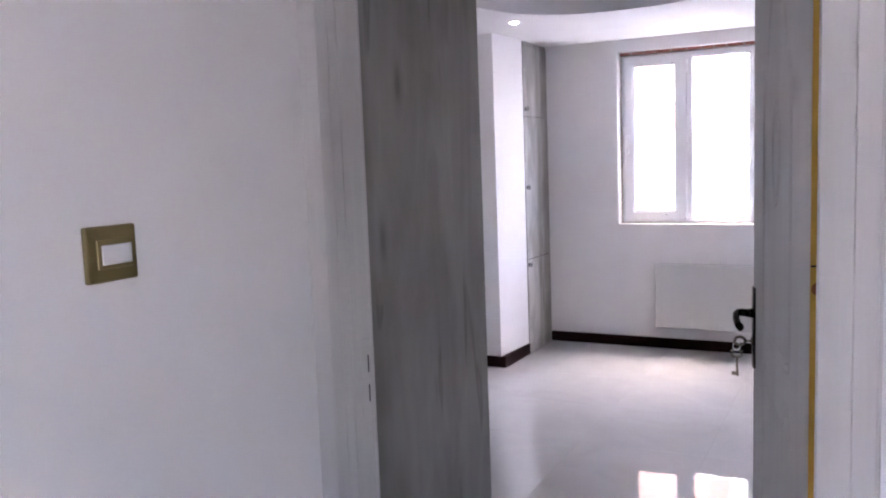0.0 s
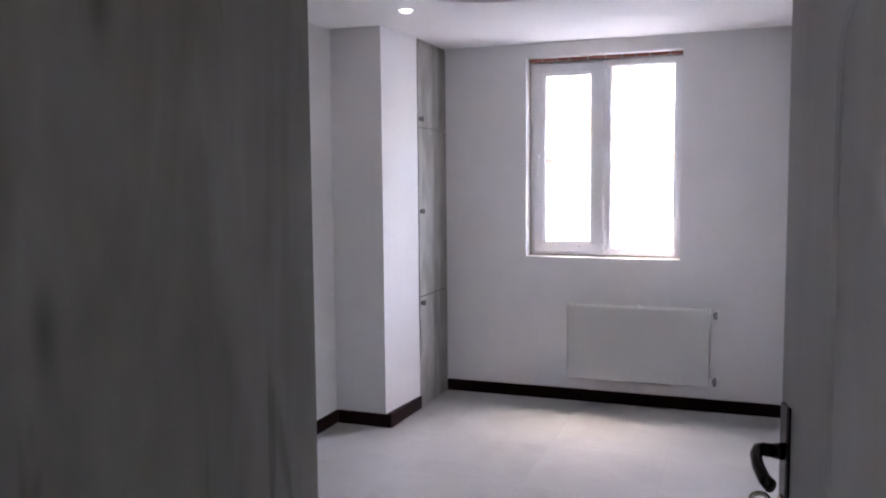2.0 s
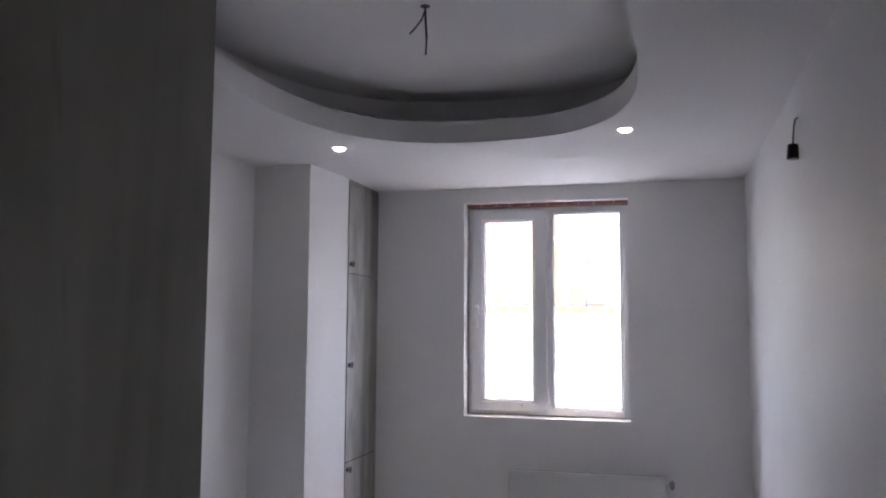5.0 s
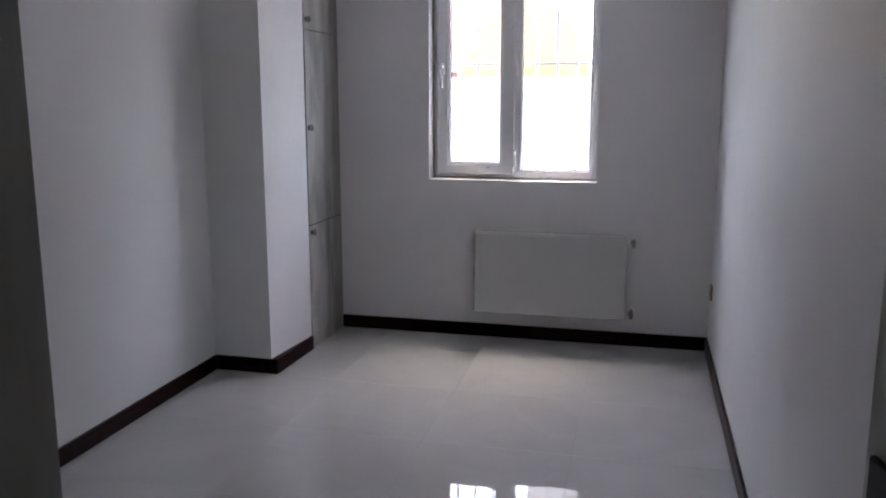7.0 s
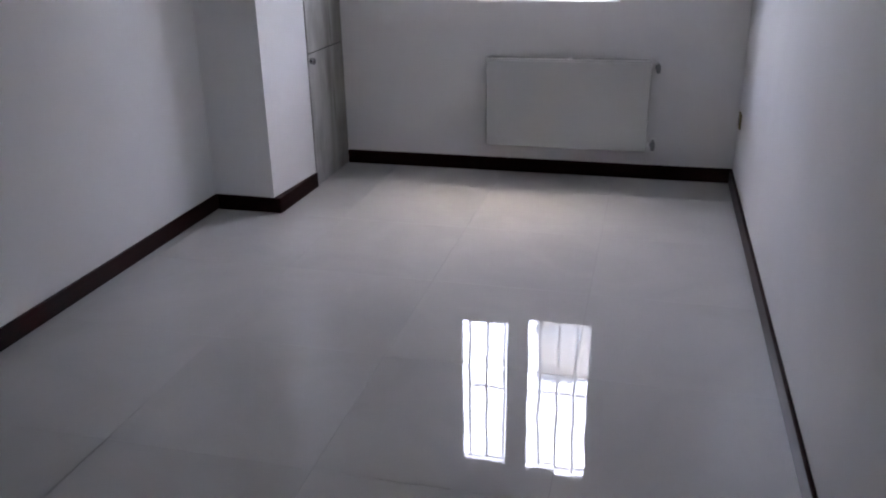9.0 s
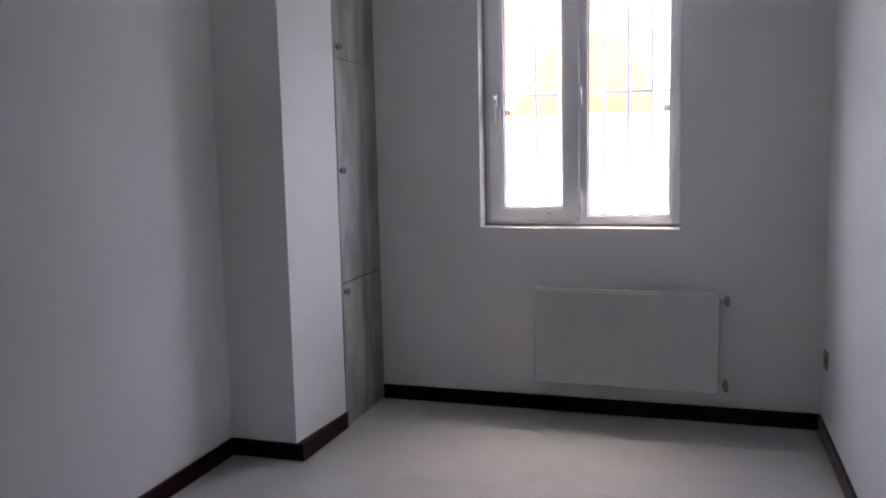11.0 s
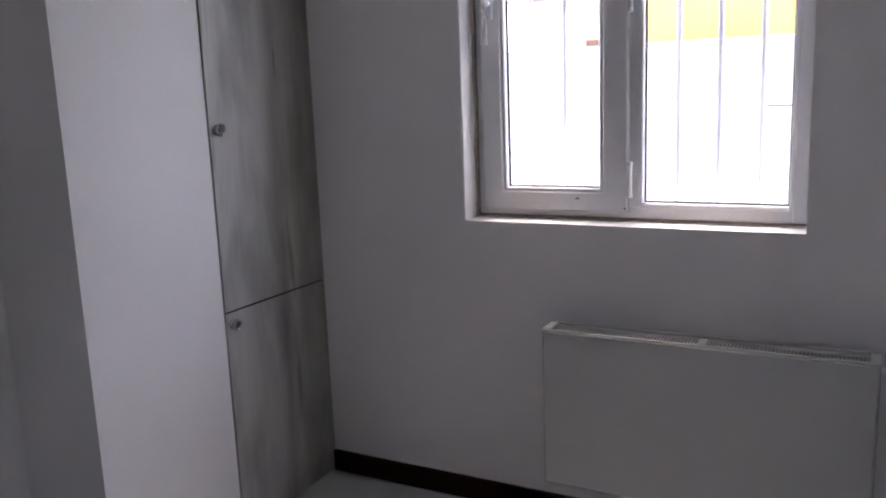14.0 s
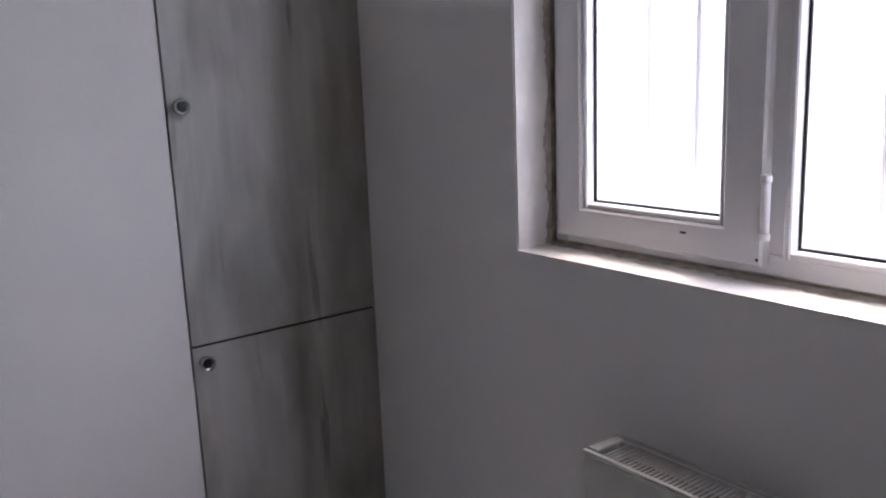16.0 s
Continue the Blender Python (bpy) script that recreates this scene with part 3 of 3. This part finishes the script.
half = smooth_line([(0.43, 1.945), (0.48, 1.925), (0.53, 1.87), (0.562, 1.80), (0.572, 1.745), (0.600, 1.730), (0.638, 1.700), (0.650, 1.655)])
half += [(0.650, 1.16), (0.640, 1.128)] + [(0.60, 1.118), (0.52, 1.116), (0.43, 1.116)]
outline = half + [(0.86 - u, z) for u, z in reversed(half[1:-1])]
for k, (off, r) in enumerate(((0.0, 0.008), (0.013, 0.005))):
    pts = [(0.43 + (u - 0.43) * (1 - off * 4.5), 1.53 + (z - 1.53) * (1 - off * 2.4)) for u, z in outline]
    part("panel_moulding", leaf_line(pts, r), DOORW, door, smooth=True, local=True)
lower = smooth_line([(0.43, 0.99), (0.50, 0.985), (0.56, 1.00), (0.612, 1.045), (0.645, 1.02), (0.650, 0.96)])
lower += [(0.650, 0.25), (0.635, 0.205), (0.60, 0.195), (0.43, 0.195)]
low_outline = lower + [(0.86 - u, z) for u, z in reversed(lower[1:-1])]
part("panel_moulding", leaf_line(low_outline, 0.008), DOORW, door, smooth=True, local=True)
for a, b, r in ((0.062, 0.105, 0.007), (0.046, 0.086, 0.004)):
    part("medallion", leaf_line([(0.43 + a * math.cos(t * math.pi / 24), 1.54 + b * math.sin(t * math.pi / 24)) for t in range(48)], r), DOORW, door, "raised oval", smooth=True, local=True)
part("raw_hinge_edge", box(-0.0008, 0.0001, -0.0395, -0.0005, 0.009, 2.069), OCHRE, door, "raw ochre board edge", local=True)
part("edge_joint", box(-0.0014, -0.0007, -0.034, -0.001, 1.358, 1.361), DARK, door, local=True)
part("edge_spot", cyl((-0.0016, -0.013, 1.322), (-0.0007, -0.013, 1.322), 0.011, 16), RUST, door, "rusty screw spot", local=True)
part("leaf_edge_band", box(0.862, 0.8626, -0.0385, -0.0015, 0.01, 2.068), DOORW, door, local=True)
# handle set, the same on both faces
for side, y0 in ((1, 0.0), (-1, -0.04)):
    hs = part("door_handle", box(0.806, 0.844, min(y0, y0 + side * 0.007), max(y0, y0 + side * 0.007), 0.98, 1.195, 0.003, seg=2), BLACKM, door, "dark metal handle plate", local=True)
    yy = lambda d: y0 + side * d
    bm = cyl((0.825, yy(0.007), 1.125), (0.825, yy(0.020), 1.125), 0.013, 20, 0.011)
    sweep([(0.825, yy(0.016), 1.125), (0.825, yy(0.034), 1.127), (0.821, yy(0.043), 1.127), (0.805, yy(0.049), 1.125), (0.78, yy(0.051), 1.117), (0.755, yy(0.048), 1.107), (0.740, yy(0.043), 1.103)], 0.0085, 12, flat=1.25, bm=bm)
    part("lever", bm, BRONZE if side < 0 else BLACKM, hs, "curved lever", smooth=True, local=True)
    part("keyhole_ring", cyl((0.825, yy(0.007), 1.05), (0.825, yy(0.010), 1.05), 0.010, 20), BRONZE, hs, local=True)

# ---- keys in the lock ----
kt = door.matrix_basis
keys = thing("door_keys", (0, 0, 0), "two metal keys in the open door, one hanging on a ring", "keys")
keys.matrix_basis = kt @ Matrix.Translation((0.825, 0.0, 1.05))
bm = cyl((0, 0.004, 0), (0, 0.026, 0), 0.0032, 10)
bowpts = [(0.0, 0.038 + 0.013 * math.cos(a * math.pi / 10), 0.011 * math.sin(a * math.pi / 10)) for a in range(20)]
sweep(bowpts, 0.0038, 8, closed=True, bm=bm)
part("key", bm, KEYM, keys, "key in the lock", smooth=True, local=True)
part("key_ring", sweep([(0.0025 * math.sin(a * math.pi / 10), 0.046 + 0.009 * math.cos(a * math.pi / 10), -0.014 + 0.011 * math.sin(a * math.pi / 10)) for a in range(20)], 0.0012, 6, closed=True), STEEL, keys, "thin steel ring", smooth=True, local=True)
bm = sweep([(0.004, 0.046 + 0.013 * math.cos(a * math.pi / 10), -0.034 + 0.010 * math.sin(a * math.pi / 10)) for a in range(20)], 0.0042, 8, closed=True)
cyl((0.004, 0.046, -0.042), (0.004, 0.043, -0.096), 0.0032, 10, bm=bm)
box(0.002, 0.006, 0.044, 0.058, -0.094, -0.084, 0.0008, bm=bm)
part("hanging_key", bm, KEYM, keys, "key hanging from the ring", smooth=False, local=True)

# ---- radiator ----
RX0, RX1, RY0, RY1, RZ0, RZ1 = -1.359, -0.442, 7.388, 7.488, 0.19, 0.692
rad = thing("panel_radiator", ((RX0 + RX1) / 2, 7.44, RZ0), "flat white enamelled panel radiator on the wall below the window", "radiator")
part("front_panel", box(RX0 + 0.006, RX1 - 0.006, RY0, RY0 + 0.012, RZ0 + 0.004, RZ1 - 0.010, 0.003, seg=2), RAD, rad)
part("back_panel", box(RX0 + 0.012, RX1 - 0.012, RY1 - 0.012, RY1, RZ0 + 0.010, RZ1 - 0.012, 0.003), RAD, rad)
# Core coloured near-black to carry the shade between the grille slats.
part("convector", box(RX0 + 0.03, RX1 - 0.03, RY0 + 0.014, RY1 - 0.014, RZ0 + 0.03, RZ1 - 0.035), RADIN, rad, "radiator core with the shade below the grille in its colour")
for x0, x1 in ((RX0, RX0 + 0.0025), (RX1 - 0.0025, RX1)):
    part("side_cover", box(x0, x1, RY0 + 0.010, RY1 - 0.004, RZ0, RZ1, 0.001), RAD, rad)
grill = part("top_grille", boxes((RX0 + 0.003, RX1 - 0.003, RY0 - 0.001, RY0 + 0.007, RZ1 - 0.007, RZ1, ), (RX0 + 0.010, RX1 - 0.010, RY1 - 0.009, RY1 - 0.002, RZ1 - 0.006, RZ1), (RX0 + 0.003, RX0 + 0.026, RY0 + 0.014, RY1 - 0.014, RZ1 - 0.006, RZ1), (RX1 - 0.026, RX1 - 0.003, RY0 + 0.014, RY1 - 0.014, RZ1 - 0.006, RZ1), bevel=0.0012), RAD, rad, "white top grille")
slat_me = None
gx = RX0 + 0.031
while gx < RX1 - 0.028:
    if slat_me is None:
        s = part("grille_slat", box(gx - 0.0010, gx + 0.0010, RY0 + 0.0065, RY1 - 0.0085, RZ1 - 0.015, RZ1 - 0.011), RAD, grill)
        slat_me, sx = s.data, gx
    else:
        s = new("grille_slat", slat_me)
        s.parent = grill
        s.location = (gx - sx, 0, 0)
    gx += 0.0098
part("grille_clip", box(-0.902, -0.878, RY0 + 0.018, RY1 - 0.030, RZ1 - 0.006, RZ1 - 0.001, 0.001), RAD, rad)
for z in (RZ1 - 0.035, RZ0 + 0.035):
    v = part("valve", cyl((RX1, 7.44, z), (RX1 + 0.022, 7.44, z), 0.010, 18), STEEL, rad, "chrome radiator valve")
    bm = cyl((RX1 + 0.034, 7.425, z - 0.012), (RX1 + 0.034, 7.465, z + 0.0), 0.013, 18)
    cyl((RX1 + 0.034, 7.45, z), (RX1 + 0.034, YN, z), 0.008, 14, bm=bm)
    cyl((RX1 + 0.016, 7.44, z), (RX1 + 0.042, 7.44, z), 0.012, 18, bm=bm)
    part("valve_body", bm, VALVEM, rad, smooth=False)
    bm = cyl((RX1 + 0.034, 7.428, z - 0.01), (RX1 + 0.034, 7.402, z - 0.018), 0.013, 18, 0.011)
    part("valve_cap", bm, VALVEM, rad, "dark metal valve cap")
    part("wall_rosette", cyl((RX1 + 0.034, YN - 0.006, z), (RX1 + 0.034, YN, z), 0.020, 20), STEEL, rad)

# ---- wall electrics ----
soc = thing("wall_socket", (XR, 7.40, 0.39), "bronze-grey wall socket plate low on the wall", "socket")
part("plate", box(XR - 0.010, XR, 7.358, 7.442, 0.348, 0.432, 0.004, seg=2), GOLDP, soc)
part("socket_well", cyl((XR - 0.0115, 7.40, 0.39), (XR - 0.009, 7.40, 0.39), 0.024, 24), BLACKP, soc, "dark round socket")

sw = thing("light_switch", (CORR_L, 1.824, 1.437), "gold-brown light switch with a white rocker", "switch")
part("plate", box(CORR_L, CORR_L + 0.010, 1.780, 1.868, 1.398, 1.478, 0.003, seg=2), GOLDP, sw)
part("inner_frame", box(CORR_L + 0.010, CORR_L + 0.012, 1.797, 1.860, 1.417, 1.459, 0.001), GOLDP, sw)
part("rocker", box(CORR_L + 0.012, CORR_L + 0.015, 1.803, 1.855, 1.423, 1.451, 0.001), WHITEP, sw, "white rocker")

lamp = thing("bare_lamp_holder", (XR - 0.02, 5.50, 2.20), "black lamp holder hanging on a short wire from the wall", "lamp holder")
part("wire", sweep([(XR + 0.002, 5.52, 2.318), (XR - 0.010, 5.52, 2.315), (XR - 0.016, 5.515, 2.29), (XR - 0.022, 5.505, 2.245), (XR - 0.024, 5.50, 2.215)], 0.0028, 8), BLACKP, lamp, smooth=True)
bm = cyl((XR - 0.024, 5.50, 2.217), (XR - 0.026, 5.50, 2.165), 0.018, 20, 0.021)
part("holder", bm, BLACKP, lamp)

cord = thing("ceiling_wires", (-1.25, 5.15, 2.715), "twisted bare wires hanging from the upper ceiling", "wire")
part("wire", sweep([(-1.25, 5.15, 2.716), (-1.248, 5.15, 2.66), (-1.244, 5.152, 2.60), (-1.246, 5.15, 2.535)], 0.004, 8), BLACKP, cord, smooth=True)
part("wire", sweep([(-1.25, 5.15, 2.700), (-1.262, 5.148, 2.665), (-1.285, 5.145, 2.635), (-1.305, 5.14, 2.612)], 0.0032, 8), BLACKP, cord, smooth=True)
part("ceiling_hole", cyl((-1.25, 5.15, 2.7135), (-1.25, 5.15, 2.7155), 0.018, 18), BLACKP, cord, "small dark hole")


def downlight(x, y):
    d = thing("recessed_downlight", (x, y, ZC), "small round recessed ceiling spotlight, switched on", "ceiling light", "downlights of the room")
    bm = bmesh.new()
    rings = [[bm.verts.new((x + r * math.cos(a * math.pi / 18), y + r * math.sin(a * math.pi / 18), z)) for a in range(36)] for r, z in ((0.040, ZC), (0.040, ZC - 0.003), (0.033, ZC - 0.005), (0.0305, ZC - 0.0035))]
    for a in range(36):
        for k in range(3):
            bm.faces.new((rings[k][a], rings[k][(a + 1) % 36], rings[k + 1][(a + 1) % 36], rings[k + 1][a]))
    bmesh.ops.recalc_face_normals(bm, faces=bm.faces)
    part("trim_ring", bm, WHITEP, d, "white trim ring", smooth=True)
    bm = cyl((x, y, ZC), (x, y, ZC - 0.0034), 0.0304, 32, 0.0295)
    cyl((x, y, ZC - 0.0034), (x, y, ZC - 0.012), 0.0295, 32, 0.020, bm=bm)
    part("lens", bm, LAMP, d, "glowing white lens")


downlight(-2.0, 6.183)
downlight(-0.59, 6.106)

# ---- window grille outside ----
gr = thing("window_grille", (-1.16, 7.80, 1.0), "pale painted steel bar grille outside the window", "window grille")
x = -1.545
while x < -0.66:
    part("bar", cyl((x, 7.80, WZ0 + 0.012), (x, 7.80, WZ1), 0.0085, 12), GRILLE, gr)
    x += 0.125
for z in (1.02, 1.705, 2.33):
    part("cross_bar", box(WX0 - 0.03, WX1 + 0.03, 7.807, 7.813, z - 0.008, z + 0.008, 0.001), GRILLE, gr)

for gx0 in (WX0 - 0.02, WX1 + 0.02):
    for z in (1.02, 1.705, 2.33):
        part("bracket", box(gx0 - 0.006, gx0 + 0.006, YO, 7.812, z - 0.006, z + 0.006), GRILLE, gr)

# ---- outside ----
structure("ground", box(-400, 400, -400, 400, -0.42, -0.40), GROUND, "pale bare ground")
yard = thing("courtyard_wall", (-1.5, 10.95, -0.4), "white rendered courtyard wall", "wall")
part("wall", box(-9, 8, 10.80, 11.0, -0.4, 1.685), CONC, yard)
part("coping", box(-9, 8, 10.78, 11.02, 1.685, 1.70, 0.004), CONC, yard)
shed = thing("yellow_shed", (-1.6, 12.0, -0.4), "small shed with a yellow ribbed gable and a pale roof", "shed")
part("body", box(-2.42, -0.76, 11.35, 13.2, -0.4, 1.9), CONC, shed, "pale shed walls")
GX0, GX1, GXC, GZ0 = -2.36, -0.95, -1.60, 1.60
GABLE = ((-2.36, -2.20, -2.035, -1.85, -1.60, -1.35, -1.152, -1.02, -0.95), (1.74, 1.95, 2.23, 2.42, 2.50, 2.42, 2.23, 2.00, 1.74))
gx, wst = GX0, (GX1 - GX0) / 16
for k in range(16):
    a, b = GX0 + k * wst, GX0 + (k + 1) * wst
    top = lambda q: float(np.interp(q, *GABLE))
    bm = bmesh.new()
    v = [bm.verts.new(p) for p in ((a, 11.30 + 0.004 * (k % 2), GZ0), (b + 0.001, 11.30 + 0.004 * (k % 2), GZ0), (b + 0.001, 11.30 + 0.004 * (k % 2), top(b)), (a, 11.30 + 0.004 * (k % 2), top(a)))]
    f = bm.faces.new(v)
    g = bmesh.ops.extrude_face_region(bm, geom=[f])
    bmesh.ops.translate(bm, vec=(0, 0.03, 0), verts=[q for q in g["geom"] if isinstance(q, bmesh.types.BMVert)])
    bmesh.ops.recalc_face_normals(bm, faces=bm.faces)
    part("gable_board", bm, YELLOW, shed, "yellow ribbed sheet")
bm = bmesh.new()
rows = []
for k in range(33):
    q = GX0 - 0.12 + (GX1 - GX0 + 0.28) * k / 32
    z = -0.004 + top(min(max(q, GX0), GX1)) - max(0.0, GX0 - q, q - GX1) * 0.25
    rows.append([bm.verts.new(p) for p in ((q, 11.285, z), (q, 13.3, z), (q, 13.3, z + 0.03), (q, 11.285, z + 0.03))])
for a, b in zip(rows, rows[1:]):
    for k in range(4):
        bm.faces.new((a[k], a[(k + 1) % 4], b[(k + 1) % 4], b[k]))
bm.faces.new(rows[0]), bm.faces.new(rows[-1])
bmesh.ops.recalc_face_normals(bm, faces=bm.faces)
part("roof", bm, ROOFM, shed, "pale curved roof sheet")
for sgn in (-1, 1):
    e = GX0 - 0.09 if sgn < 0 else GX1 + 0.18
    part("eave_end", box(min(e, e - sgn * 0.10), max(e, e - sgn * 0.10), 11.18, 11.30, 1.68, 1.77, 0.004), EAVE, shed, "brown eave end")

# Two thin brown lines on the face of the courtyard wall.
for x0, x1, z in ((-1.15, -0.70, 1.262), (-2.31, -2.19, 1.243)):
    part("wall_line", box(x0, x1, 10.798, 10.801, z - 0.005, z + 0.005), EAVE, yard, "dark reddish line on the wall")

apt = thing("apartment_building", (4.0, 28.0, -0.4), "tall beige stone apartment building with pale floor bands", "building")
part("wall", box(-3.25, 14, 25.2, 34, -0.4, 11.9), BEIGE, apt)
for k in range(4):
    part("floor_band", box(-3.29, 14.04, 25.1, 25.2, 1.35 + k * 2.95, 1.55 + k * 2.95), CONC, apt, "pale floor band")
part("parapet", box(-3.30, 14.1, 25.05, 34.1, 11.9, 12.05), CONC, apt)
neighbour = thing("brick_building", (-5.5, 28.0, -0.4), "lower orange brick building beside a beige one", "building")
part("wall", box(-7.6, -3.31, 25.6, 33, -0.4, 9.8), BRICKO, neighbour)
part("roof", box(-7.7, -3.31, 25.5, 33.1, 9.8, 9.95), CONC, neighbour)

# ---- floor tiles ----
TP, TJ = 0.66, 0.0009
fx = [XR - TP * k for k in range(5, -1, -1)]
fy = [4.54 + TP * k for k in range(-4, 6)]
full = None
trng = random.Random(9)
for i in range(len(fx) - 1):
    for j in range(len(fy) - 1):
        x0, x1, y0, y1 = max(fx[i], XL), min(fx[i + 1], XR), max(fy[j], YS0), min(fy[j + 1], YN)
        if x1 - x0 < 0.03 or y1 - y0 < 0.03:
            continue
        cx, cy = (x0 + x1) / 2, (y0 + y1) / 2
        whole = x1 - x0 > TP - 0.01 and y1 - y0 > TP - 0.01
        if whole and full:
            ob = new("tile", full)
        else:
            bm = box(x0 + TJ / 2 - cx, x1 - TJ / 2 - cx, y0 + TJ / 2 - cy, y1 - TJ / 2 - cy, -0.009, 0.0, 0.0003)
            ob = as_object("tile", bm, TILE)
            if whole:
                full = ob.data
        ob.parent = floor
        ob.location = (cx, cy, 0)
        ob.rotation_euler = (trng.uniform(-0.0007, 0.0007), trng.uniform(-0.0006, 0.0006), 0)
